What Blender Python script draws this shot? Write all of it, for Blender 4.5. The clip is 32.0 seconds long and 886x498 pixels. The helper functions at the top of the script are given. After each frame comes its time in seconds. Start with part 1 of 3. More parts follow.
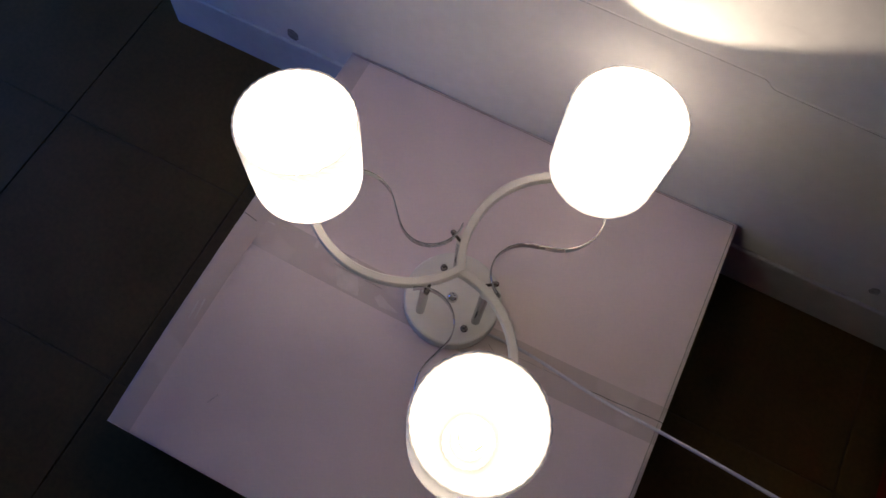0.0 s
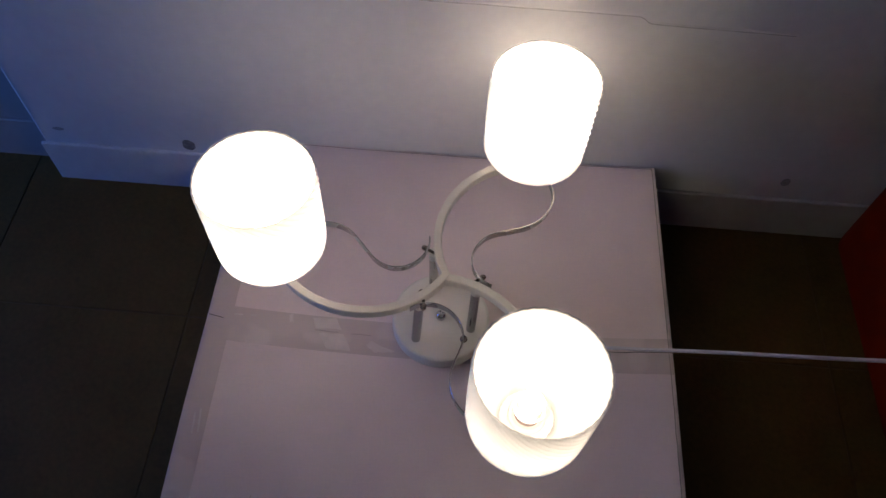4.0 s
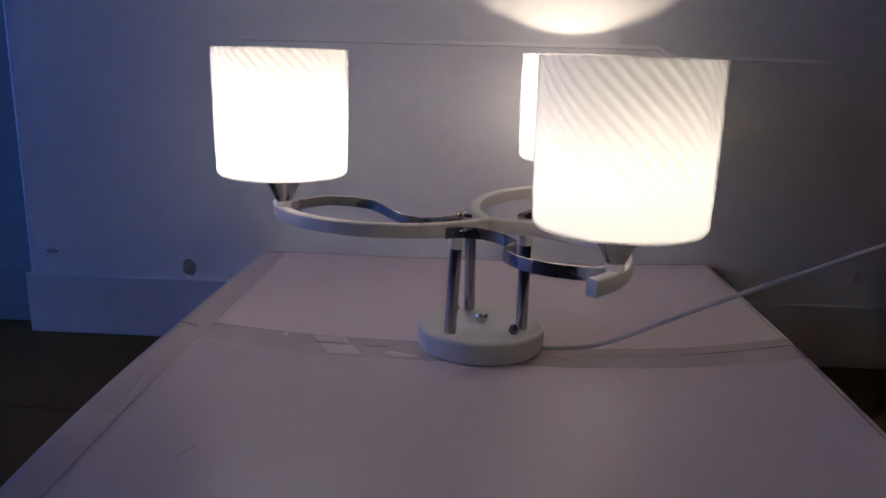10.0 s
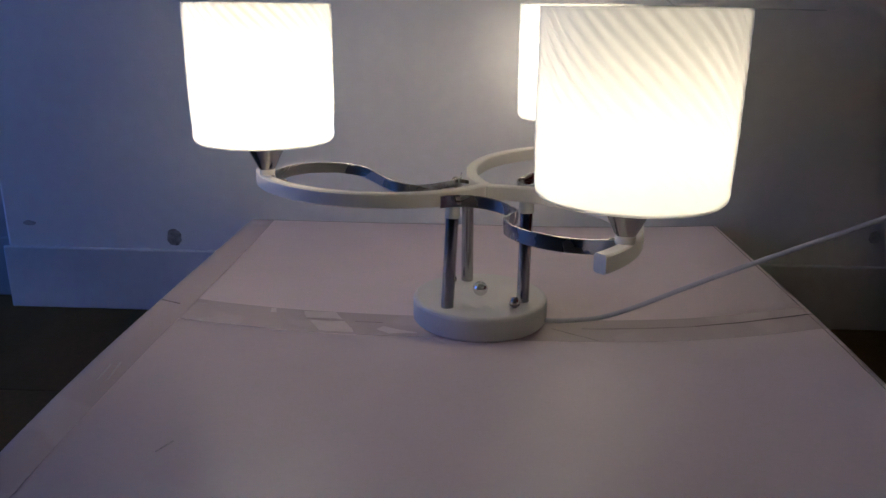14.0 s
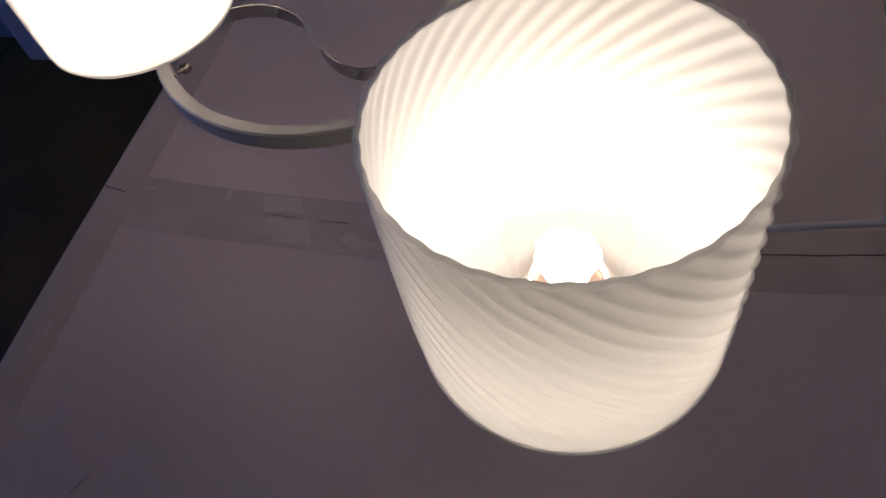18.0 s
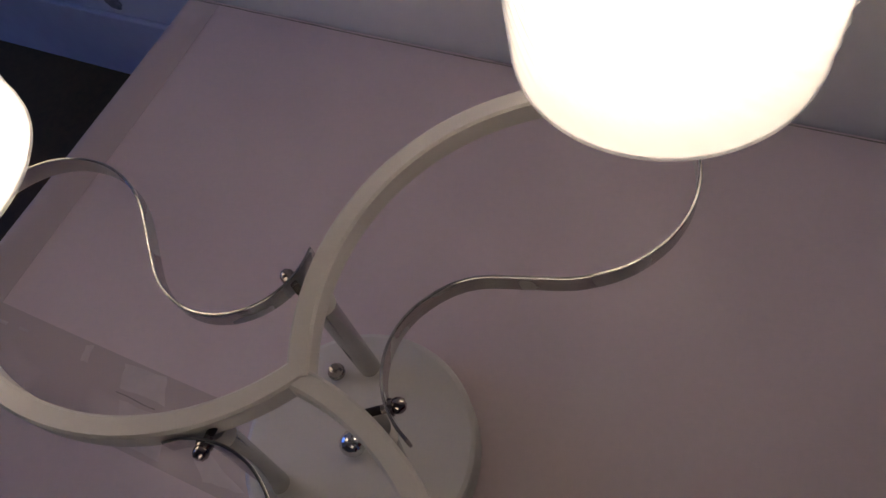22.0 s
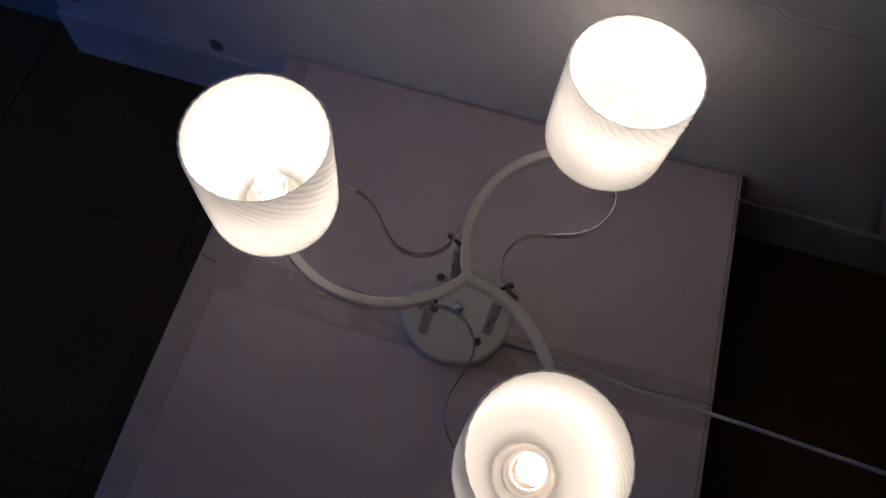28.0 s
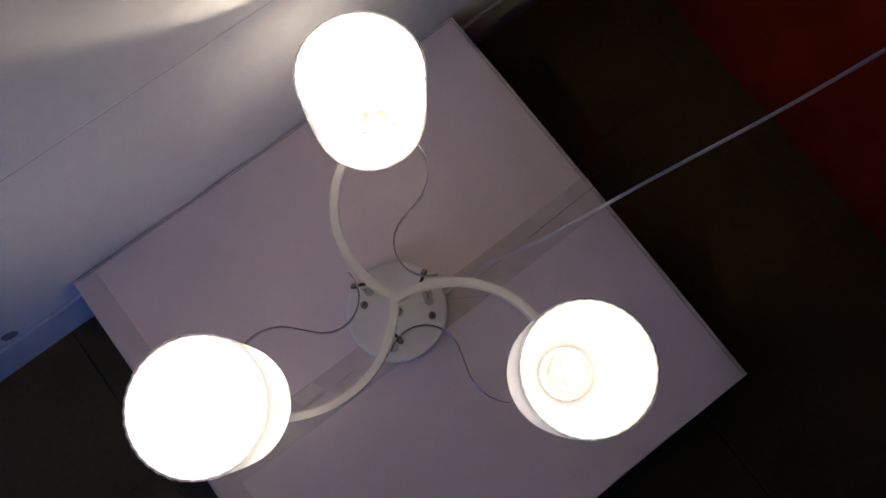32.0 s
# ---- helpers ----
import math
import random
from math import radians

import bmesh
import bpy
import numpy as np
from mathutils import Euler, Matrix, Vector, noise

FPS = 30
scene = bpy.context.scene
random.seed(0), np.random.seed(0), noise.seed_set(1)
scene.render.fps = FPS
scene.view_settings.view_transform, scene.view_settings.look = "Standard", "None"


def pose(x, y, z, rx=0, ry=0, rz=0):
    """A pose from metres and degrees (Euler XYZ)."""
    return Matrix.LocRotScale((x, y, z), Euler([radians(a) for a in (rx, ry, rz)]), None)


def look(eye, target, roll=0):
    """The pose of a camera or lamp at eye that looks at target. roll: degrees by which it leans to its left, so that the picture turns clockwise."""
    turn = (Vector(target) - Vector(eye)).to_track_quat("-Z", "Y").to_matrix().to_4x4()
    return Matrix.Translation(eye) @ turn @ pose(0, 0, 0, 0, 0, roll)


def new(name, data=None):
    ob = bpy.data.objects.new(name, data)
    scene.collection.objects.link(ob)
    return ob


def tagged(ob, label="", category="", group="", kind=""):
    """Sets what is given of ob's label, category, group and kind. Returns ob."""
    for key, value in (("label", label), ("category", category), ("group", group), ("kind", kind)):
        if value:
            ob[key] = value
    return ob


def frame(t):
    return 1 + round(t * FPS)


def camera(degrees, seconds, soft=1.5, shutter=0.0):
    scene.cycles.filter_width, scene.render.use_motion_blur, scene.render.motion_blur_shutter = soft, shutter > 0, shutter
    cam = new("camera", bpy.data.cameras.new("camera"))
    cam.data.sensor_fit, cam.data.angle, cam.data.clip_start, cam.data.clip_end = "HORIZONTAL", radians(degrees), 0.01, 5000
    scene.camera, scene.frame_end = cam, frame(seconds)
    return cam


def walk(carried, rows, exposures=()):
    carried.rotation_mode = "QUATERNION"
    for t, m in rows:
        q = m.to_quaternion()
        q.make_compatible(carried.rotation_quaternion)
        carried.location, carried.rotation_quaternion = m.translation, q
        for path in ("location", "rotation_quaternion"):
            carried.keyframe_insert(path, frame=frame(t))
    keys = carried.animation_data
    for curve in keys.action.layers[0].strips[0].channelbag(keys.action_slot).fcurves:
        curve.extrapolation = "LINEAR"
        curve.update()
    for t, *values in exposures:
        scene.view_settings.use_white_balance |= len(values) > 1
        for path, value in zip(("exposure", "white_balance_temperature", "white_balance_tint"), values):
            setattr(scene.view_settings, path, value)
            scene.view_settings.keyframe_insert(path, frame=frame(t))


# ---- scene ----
cam = camera(60.95, 32.0, soft=1.5)
PATH = [
    (0.0, 0.0823, -0.2952, 0.8990, 22.53, -3.05, 26.68),
    (0.5, 0.0470, -0.3206, 0.9150, 22.82, -3.03, 19.87),
    (1.0, 0.0150, -0.3034, 0.9277, 21.65, -3.05, 12.06),
    (1.5, -0.0511, -0.2960, 0.9370, 21.39, -1.99, -4.24),
    (2.0, -0.0856, -0.2674, 0.9460, 20.24, -1.97, -12.90),
    (2.5, -0.0968, -0.2709, 0.9396, 21.55, -2.43, -13.09),
    (3.0, -0.0844, -0.3077, 0.9279, 24.31, -2.31, -7.99),
    (3.5, -0.0203, -0.3666, 0.9062, 27.65, -1.51, 2.04),
    (5.5, 0.0243, -0.5739, 0.6239, 50.64, -2.92, 5.36),
    (6.0, 0.0244, -0.5896, 0.5386, 57.45, -1.99, 5.07),
    (6.5, 0.0213, -0.6097, 0.4536, 63.57, -2.27, 4.69),
    (7.0, 0.0123, -0.6254, 0.3952, 67.82, -2.44, 3.60),
    (7.5, 0.0054, -0.6399, 0.3664, 70.36, -1.74, 3.69),
    (8.0, 0.0070, -0.6486, 0.3379, 72.56, -1.54, 3.84),
    (8.5, 0.0085, -0.6613, 0.3136, 73.38, -1.71, 3.81),
    (9.0, 0.0062, -0.6755, 0.2920, 75.17, -2.29, 3.50),
    (9.5, 0.0006, -0.6856, 0.2733, 75.50, -1.81, 3.70),
    (10.0, -0.0019, -0.6886, 0.2599, 76.20, -1.44, 3.40),
    (10.5, -0.0042, -0.6895, 0.2509, 75.70, -1.84, 3.37),
    (11.0, -0.0038, -0.6878, 0.2511, 75.80, -2.01, 3.28),
    (11.5, -0.0033, -0.6976, 0.2555, 75.78, -2.14, 2.89),
    (12.0, -0.0032, -0.6930, 0.2519, 75.98, -2.24, 2.71),
    (12.5, -0.0024, -0.6868, 0.2524, 75.71, -1.97, 2.57),
    (13.0, -0.0047, -0.6814, 0.2508, 75.66, -2.18, 2.39),
    (13.5, -0.0027, -0.6666, 0.2559, 74.85, -1.42, 2.21),
    (14.0, -0.0025, -0.6428, 0.2611, 72.81, -0.53, 2.98),
    (14.5, 0.0061, -0.6064, 0.2913, 66.81, -0.03, 4.25),
    (16.5, 0.0707, -0.4901, 0.4883, 43.29, 4.76, 8.92),
    (17.0, 0.0730, -0.4394, 0.4720, 40.90, 5.29, 8.14),
    (17.5, 0.0928, -0.3697, 0.4427, 37.83, 7.98, 9.59),
    (18.0, 0.1138, -0.3263, 0.4177, 36.03, 8.34, 12.43),
    (18.5, 0.1346, -0.2819, 0.4060, 33.59, 10.26, 12.33),
    (19.0, 0.1476, -0.2402, 0.3944, 33.41, 10.27, 14.37),
    (19.5, 0.1571, -0.2071, 0.3939, 32.43, 10.96, 14.82),
    (20.0, 0.1622, -0.1604, 0.3874, 30.90, 12.06, 15.98),
    (20.5, 0.1565, -0.1268, 0.3806, 30.07, 11.61, 17.65),
    (21.0, 0.1467, -0.0957, 0.3802, 29.67, 10.80, 19.91),
    (21.5, 0.1446, -0.0727, 0.3868, 30.03, 10.41, 22.89),
    (22.0, 0.1375, -0.0552, 0.3854, 30.17, 9.26, 24.02),
    (22.5, 0.1318, -0.0402, 0.3894, 30.73, 8.78, 25.68),
    (23.0, 0.1207, -0.0290, 0.4026, 30.74, 7.19, 27.10),
    (23.5, 0.1051, -0.0267, 0.4097, 31.30, 6.62, 28.06),
    (24.0, 0.0830, -0.0338, 0.4221, 32.28, 4.98, 30.02),
    (24.5, 0.0529, -0.0494, 0.4347, 32.53, 3.75, 31.37),
    (25.0, 0.0323, -0.0654, 0.4530, 32.71, 2.31, 32.76),
    (25.5, 0.0187, -0.0949, 0.4957, 32.13, 0.42, 32.90),
    (27.5, 0.0209, -0.2542, 0.7427, 25.43, -4.10, 20.29),
    (28.0, 0.0066, -0.2703, 0.7959, 23.14, -3.78, 15.64),
    (28.5, 0.0228, -0.2650, 0.8349, 21.72, -3.55, 17.15),
    (29.0, 0.0276, -0.2388, 0.8621, 19.17, -2.30, 13.42),
    (29.5, -0.0105, -0.2128, 0.8867, 17.11, -1.35, -2.40),
    (30.0, -0.0225, -0.2043, 0.8916, 16.87, -1.10, -11.26),
    (30.5, -0.0104, -0.2026, 0.8960, 15.23, -0.75, -9.64),
    (31.0, 0.0044, -0.1630, 0.9010, 14.36, -0.76, -14.45),
    (31.5, -0.0271, -0.1396, 0.9049, 13.97, -0.34, -27.91),
    (32.0, -0.0341, -0.1117, 0.9173, 11.65, -0.92, -37.48),
]
# seconds, stops, kelvin, tint
EXPOSURE = [
    (0.0, -0.73, 7150, 11), (2.0, -0.59, 7200, 10), (3.5, -0.70, 7150, 10), (6.0, -1.12, 7050, 14), (9.0, -1.18, 6650, 11), (11.0, -0.94, 6650, 11),
    (12.5, -0.81, 7000, 2), (13.0, -0.74, 7050, 1), (14.5, -0.82, 7000, 4), (16.5, -0.74, 6600, 11), (17.5, -1.48, 6600, 13), (18.0, -1.76, 6950, 13),
    (18.5, -2.22, 6700, 13), (19.0, -2.72, 6600, 9), (20.0, -2.75, 6500, 8), (20.5, -2.68, 6700, 12), (21.0, -1.96, 7100, 14), (21.5, -1.60, 7150, 14),
    (22.0, -1.38, 7200, 14), (23.0, -1.28, 7250, 14), (24.0, -1.92, 7000, 17), (25.5, -2.19, 6500, 13), (27.5, -2.22, 6600, 13), (28.5, -1.99, 6900, 12),
    (30.0, -1.36, 7150, 12), (32.0, -1.12, 6650, 10),
]
walk(cam, [(t, pose(x, y, z, rx, ry, rz)) for t, x, y, z, rx, ry, rz in PATH],
     exposures=EXPOSURE)

# ---- light ----
world = bpy.data.worlds.new("room_dusk")
scene.world = world
world.use_nodes = True
wn = world.node_tree.nodes
wbg = wn["Background"]
sky = wn.new("ShaderNodeTexSky")
sky.sky_type, sky.sun_disc, sky.sun_elevation, sky.sun_rotation = "NISHITA", False, radians(3), radians(120)
world.node_tree.links.new(sky.outputs["Color"], wbg.inputs["Color"])
wbg.inputs["Strength"].default_value = 0.05

LAMP_WATTS = 2.1
BULB_WARM = (1.0, 0.86, 0.715)
WINDOW_WATTS = 10.2
DUSK_BLUE = (0.09, 0.26, 1.0)


def lamp(name, kind, m, energy, color, **more):
    data = bpy.data.lights.new(name, kind)
    data.energy, data.color = energy, color
    ob = new(name, data)
    ob.matrix_world = m
    if kind == "AREA":
        data.shape, data.size, data.size_y = "RECTANGLE", more["size"][0], more["size"][1]
    else:
        data.shadow_soft_size = more["radius"]
    return ob


# ---- plan (metres) ----
FLOOR, CEIL = -0.113, 2.30
WALL_Y = 0.2665
CORNER_X = -0.615
RECESS_Y = 0.306
SOFA_X = 0.597
ROOM_X0, ROOM_X1, ROOM_Y0 = -1.5, 2.2, -2.6
BOX_X0, BOX_X1, BOX_Y0, BOX_Y1 = -0.2900, 0.2880, -0.3140, 0.2650
BOX_EDGE, BOX_SAG, SEAM_Y = 0.0135, 0.0150, -0.0240
LAMP_Z = -0.0013
SHADE_TOP, SHADE_BOT = 0.267, 0.1512
ARM_TOP, ARM_W, ARM_H = 0.1225, 0.0095, 0.0128
BAND_TURN = (2.0, -117.4, -237.5)
ARM_BOW = (((-0.0945, 0.0600), 0.1130), ((-0.0985, 0.0620), 0.1135), ((-0.0970, 0.0600), 0.1125))
SHADE_AT = ((-0.1912, 0.0066), (0.0952, 0.1652), (0.0921, -0.1704))
SHADE_LIFT = (0.0033, 0.0070, 0.0004)


# ---- materials ----
def shader(name):
    m = bpy.data.materials.new(name)
    m.use_nodes = True
    nodes, links = m.node_tree.nodes, m.node_tree.links
    return m, nodes, links, nodes["Principled BSDF"]


def surface(name, color, rough=0.6, metal=0.0, vary=0.1, scale=8.0, grain=200.0, bump=0.1, depth=0.0005, rough_vary=0.1,
            second=None, coat=0.0, spec=0.5):
    """A painted or bare surface: colour and gloss vary at a large and a fine scale, with a fine relief."""
    m, nodes, links, b = shader(name)
    co = nodes.new("ShaderNodeTexCoord")
    big, fine = nodes.new("ShaderNodeTexNoise"), nodes.new("ShaderNodeTexNoise")
    for n, s, d in ((big, scale, 5.0), (fine, grain, 3.0)):
        n.inputs["Scale"].default_value, n.inputs["Detail"].default_value = s, d
        links.new(co.outputs["Object"], n.inputs["Vector"])
    mix = nodes.new("ShaderNodeMixRGB")
    c2 = second or tuple(c * (1 - vary) for c in color)
    mix.inputs["Color1"].default_value, mix.inputs["Color2"].default_value = (*color, 1), (*c2, 1)
    ramp = nodes.new("ShaderNodeMapRange")
    ramp.inputs["From Min"].default_value, ramp.inputs["From Max"].default_value = 0.35, 0.65
    links.new(big.outputs["Fac"], ramp.inputs["Value"])
    links.new(ramp.outputs["Result"], mix.inputs["Fac"])
    dirt = nodes.new("ShaderNodeMixRGB")
    dirt.blend_type = "MULTIPLY"
    dirt.inputs["Fac"].default_value = vary
    links.new(mix.outputs["Color"], dirt.inputs["Color1"])
    links.new(fine.outputs["Fac"], dirt.inputs["Color2"])
    links.new(dirt.outputs["Color"], b.inputs["Base Color"])
    rr = nodes.new("ShaderNodeMapRange")
    rr.inputs["To Min"].default_value, rr.inputs["To Max"].default_value = max(0.02, rough - rough_vary), min(1.0, rough + rough_vary)
    links.new(big.outputs["Fac"], rr.inputs["Value"])
    links.new(rr.outputs["Result"], b.inputs["Roughness"])
    b.inputs["Metallic"].default_value = metal
    b.inputs["Specular IOR Level"].default_value = spec
    b.inputs["Coat Weight"].default_value = coat
    if bump:
        bp = nodes.new("ShaderNodeBump")
        bp.inputs["Strength"].default_value, bp.inputs["Distance"].default_value = bump, depth
        links.new(fine.outputs["Fac"], bp.inputs["Height"])
        links.new(bp.outputs["Normal"], b.inputs["Normal"])
    return m


WALL_PAINT = surface("wall_paint", (0.82, 0.81, 0.80), 0.62, vary=0.12, scale=3.0, grain=60.0, bump=0.25, depth=0.002)
# Grey for the unseen walls and ceiling, kept dark so less light bounces.
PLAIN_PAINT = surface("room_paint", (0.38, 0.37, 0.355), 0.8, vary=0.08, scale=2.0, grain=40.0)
BASE_PAINT = surface("baseboard_paint", (0.74, 0.74, 0.75), 0.5, vary=0.15, scale=6.0, grain=90.0, bump=0.2, depth=0.001)
# Grey that puts the recess's shade into the colour of its wall and baseboard.
RECESS_SHADE = surface("recess_shade_paint", (0.38, 0.38, 0.39), 0.6, vary=0.15, scale=4.0, grain=80.0, bump=0.2, depth=0.001)
HOLE = surface("bare_plaster", (0.38, 0.365, 0.35), 0.9, vary=0.5, scale=120.0, grain=400.0, bump=0.6, depth=0.002)
WORN = surface("worn_plaster", (0.50, 0.485, 0.47), 0.9, vary=0.3, scale=120.0, grain=400.0, bump=0.4, depth=0.001)
FLOOR_WOOD = surface("dark_floor_tile", (0.130, 0.084, 0.025), 0.65, vary=0.4, scale=9.0, grain=150.0, bump=0.15, second=(0.110, 0.072, 0.020), spec=0.15)
GROUT = surface("floor_joint", (0.095, 0.062, 0.018), 0.9)
CARD = surface("white_cardboard", (0.77, 0.64, 0.645), 0.35, vary=0.08, scale=7.0, grain=260.0, bump=0.12, depth=0.0006, rough_vary=0.05)
CARD_EDGE = surface("worn_card_edge", (0.50, 0.43, 0.38), 0.8, vary=0.3, scale=60.0, grain=300.0)
WHITE_METAL = surface("white_painted_metal", (0.73, 0.695, 0.65), 0.42, vary=0.06, scale=20.0, grain=500.0, bump=0.06, depth=0.0003)
CHROME = surface("chrome", (0.66, 0.65, 0.65), 0.12, metal=1.0, vary=0.05, scale=30.0, grain=300.0, bump=0.0, rough_vary=0.05)
BAND_CHROME = surface("dark_chrome", (0.58, 0.57, 0.56), 0.27, metal=1.0, vary=0.08, scale=30.0, grain=300.0, bump=0.0, rough_vary=0.05)
# Lighter band metal; the edges' lamp glints are put into its colour.
EDGE_GLINT = surface("band_edge_glint", (0.66, 0.65, 0.64), 0.17, metal=1.0, vary=0.25, scale=90.0)
NUT = surface("smoked_chrome", (0.42, 0.37, 0.34), 0.14, metal=1.0, vary=0.1, scale=60.0)
BRUSHED = surface("brushed_metal", (0.52, 0.51, 0.50), 0.20, metal=1.0, vary=0.1, scale=40.0, grain=600.0, bump=0.05, depth=0.0002)
RED_CLOTH = surface("red_cloth", (0.24, 0.017, 0.0004), 0.9, vary=0.35, scale=9.0, grain=500.0, bump=0.5, depth=0.002, spec=0.08)
CABLE_PVC = surface("white_cable", (0.54, 0.52, 0.58), 0.38, vary=0.05, scale=30.0)
SOCKET_WHITE = surface("white_plastic", (0.80, 0.79, 0.77), 0.35, vary=0.04, scale=30.0)
BOLT = surface("dark_bolt", (0.10, 0.085, 0.075), 0.45, metal=1.0, vary=0.2, scale=60.0)
BRASS = surface("bulb_cap", (0.42, 0.31, 0.27), 0.32, metal=1.0, vary=0.2, scale=90.0)


def tape_material():
    """Clear packing tape: a little darker and glossier than the card, cloudy where air is trapped."""
    m, nodes, links, b = shader("packing_tape")
    co = nodes.new("ShaderNodeTexCoord")
    n = nodes.new("ShaderNodeTexNoise")
    n.inputs["Scale"].default_value, n.inputs["Detail"].default_value = 14.0, 2.0
    links.new(co.outputs["Object"], n.inputs["Vector"])
    r = nodes.new("ShaderNodeMapRange")
    r.inputs["From Min"].default_value, r.inputs["From Max"].default_value = 0.55, 0.60
    links.new(n.outputs["Fac"], r.inputs["Value"])
    mix = nodes.new("ShaderNodeMixRGB")
    mix.inputs["Color1"].default_value, mix.inputs["Color2"].default_value = (0.592, 0.497, 0.487, 1), (0.645, 0.545, 0.535, 1)
    links.new(r.outputs["Result"], mix.inputs["Fac"])
    links.new(mix.outputs["Color"], b.inputs["Base Color"])
    b.inputs["Roughness"].default_value = 0.22
    w = nodes.new("ShaderNodeTexNoise")
    w.inputs["Scale"].default_value = 60.0
    links.new(co.outputs["Object"], w.inputs["Vector"])
    bp = nodes.new("ShaderNodeBump")
    bp.inputs["Strength"].default_value, bp.inputs["Distance"].default_value = 0.2, 0.001
    links.new(w.outputs["Fac"], bp.inputs["Height"])
    links.new(bp.outputs["Normal"], b.inputs["Normal"])
    return m


def opal_core():
    """Opal glass: a milky core that spreads the light, under a clear outer glaze."""
    core, nodes, links, b = shader("opal_core")
    out = nodes["Material Output"]
    nodes.remove(b)
    tr, df, gl = nodes.new("ShaderNodeBsdfTranslucent"), nodes.new("ShaderNodeBsdfDiffuse"), nodes.new("ShaderNodeBsdfGlossy")
    tp = nodes.new("ShaderNodeBsdfTransparent")
    tr.inputs["Color"].default_value, df.inputs["Color"].default_value = (0.755, 0.765, 0.78, 1), (0.705, 0.712, 0.718, 1)
    gl.inputs["Roughness"].default_value = 0.5
    m1, m2, m3 = (nodes.new("ShaderNodeMixShader") for _ in range(3))
    m1.inputs["Fac"].default_value, m2.inputs["Fac"].default_value, m3.inputs["Fac"].default_value = 0.65, 0.02, 0.0
    links.new(tr.outputs[0], m1.inputs[1])
    links.new(df.outputs[0], m1.inputs[2])
    links.new(m1.outputs[0], m2.inputs[1])
    links.new(gl.outputs[0], m2.inputs[2])
    links.new(m2.outputs[0], m3.inputs[1])
    links.new(tp.outputs[0], m3.inputs[2])
    links.new(m3.outputs[0], out.inputs["Surface"])
    return core


def glaze_material(name, dense):
    """The outer glass over the milky core."""
    glaze, nodes, links, b = shader(name)
    out = nodes["Material Output"]
    nodes.remove(b)
    tp, tr, gl = nodes.new("ShaderNodeBsdfTransparent"), nodes.new("ShaderNodeBsdfTranslucent"), nodes.new("ShaderNodeBsdfGlossy")
    df = nodes.new("ShaderNodeBsdfDiffuse")
    tp.inputs["Color"].default_value = (0.955, 0.957, 0.965, 1)
    tr.inputs["Color"].default_value = df.inputs["Color"].default_value = (0.74, 0.74, 0.74, 1)
    gl.inputs["Roughness"].default_value = 0.2
    m0, m1, m2 = (nodes.new("ShaderNodeMixShader") for _ in range(3))
    m0.inputs["Fac"].default_value, m1.inputs["Fac"].default_value, m2.inputs["Fac"].default_value = 0.5, dense, 0.02
    links.new(tr.outputs[0], m0.inputs[1])
    links.new(df.outputs[0], m0.inputs[2])
    links.new(tp.outputs[0], m1.inputs[1])
    links.new(m0.outputs[0], m1.inputs[2])
    links.new(m1.outputs[0], m2.inputs[1])
    links.new(gl.outputs[0], m2.inputs[2])
    links.new(m2.outputs[0], out.inputs["Surface"])
    return glaze


def clear_glass():
    m, nodes, links, b = shader("bulb_glass")
    out = nodes["Material Output"]
    nodes.remove(b)
    tp, gl, fr, mx = (nodes.new("ShaderNodeBsdfTransparent"), nodes.new("ShaderNodeBsdfGlossy"), nodes.new("ShaderNodeFresnel"),
                      nodes.new("ShaderNodeMixShader"))
    tp.inputs["Color"].default_value = (0.99, 0.988, 0.985, 1)
    gl.inputs["Roughness"].default_value = 0.03
    fr.inputs["IOR"].default_value = 1.12
    thin = nodes.new("ShaderNodeMath")
    thin.operation = "MULTIPLY"
    thin.inputs[1].default_value = 0.12
    links.new(fr.outputs[0], thin.inputs[0])
    links.new(thin.outputs[0], mx.inputs["Fac"])
    links.new(tp.outputs[0], mx.inputs[1])
    links.new(gl.outputs[0], mx.inputs[2])
    links.new(mx.outputs[0], out.inputs["Surface"])
    return m


def glow(name, color, strength):
    m, nodes, links, b = shader(name)
    b.inputs["Emission Color"].default_value = (*color, 1)
    b.inputs["Emission Strength"].default_value = strength
    return m


TAPE = tape_material()
OPAL_CORE = opal_core()
OPAL_GLAZE = glaze_material("opal_glaze", 0.38)
OPAL_LIP = glaze_material("opal_lip", 0.42)
GLASS = clear_glass()
FILAMENT = glow("hot_filament", BULB_WARM, 30.0)


# ---- mesh helpers ----
def part(name, bm, material, parent=None, label="", smooth=False):
    me = bpy.data.meshes.new(name)
    bm.normal_update()
    if smooth:
        for f in bm.faces:
            f.smooth = True
        for e in bm.edges:
            if len(e.link_faces) == 2 and e.calc_face_angle() > 0.55:
                e.smooth = False
    bm.to_mesh(me)
    bm.free()
    for m in (material if isinstance(material, (list, tuple)) else [material]):
        me.materials.append(m)
    ob = new(name, me)
    if parent is not None:
        ob.parent = parent
    return tagged(ob, label)


def empty(name, loc=(0, 0, 0)):
    ob = new(name)
    ob.empty_display_size = 0.05
    ob.location = loc
    return ob


def slab(x0, y0, z0, x1, y1, z1, bevel=0.0, segments=2, bm=None):
    bm = bm or bmesh.new()
    r = bmesh.ops.create_cube(bm, size=1.0, matrix=Matrix.Translation(((x0 + x1) / 2, (y0 + y1) / 2, (z0 + z1) / 2))
                              @ Matrix.Diagonal((x1 - x0, y1 - y0, z1 - z0, 1)))
    if bevel:
        edges = list({e for v in r["verts"] for e in v.link_edges})
        bmesh.ops.bevel(bm, geom=edges, offset=bevel, segments=segments, affect="EDGES", profile=0.5)
    return bm


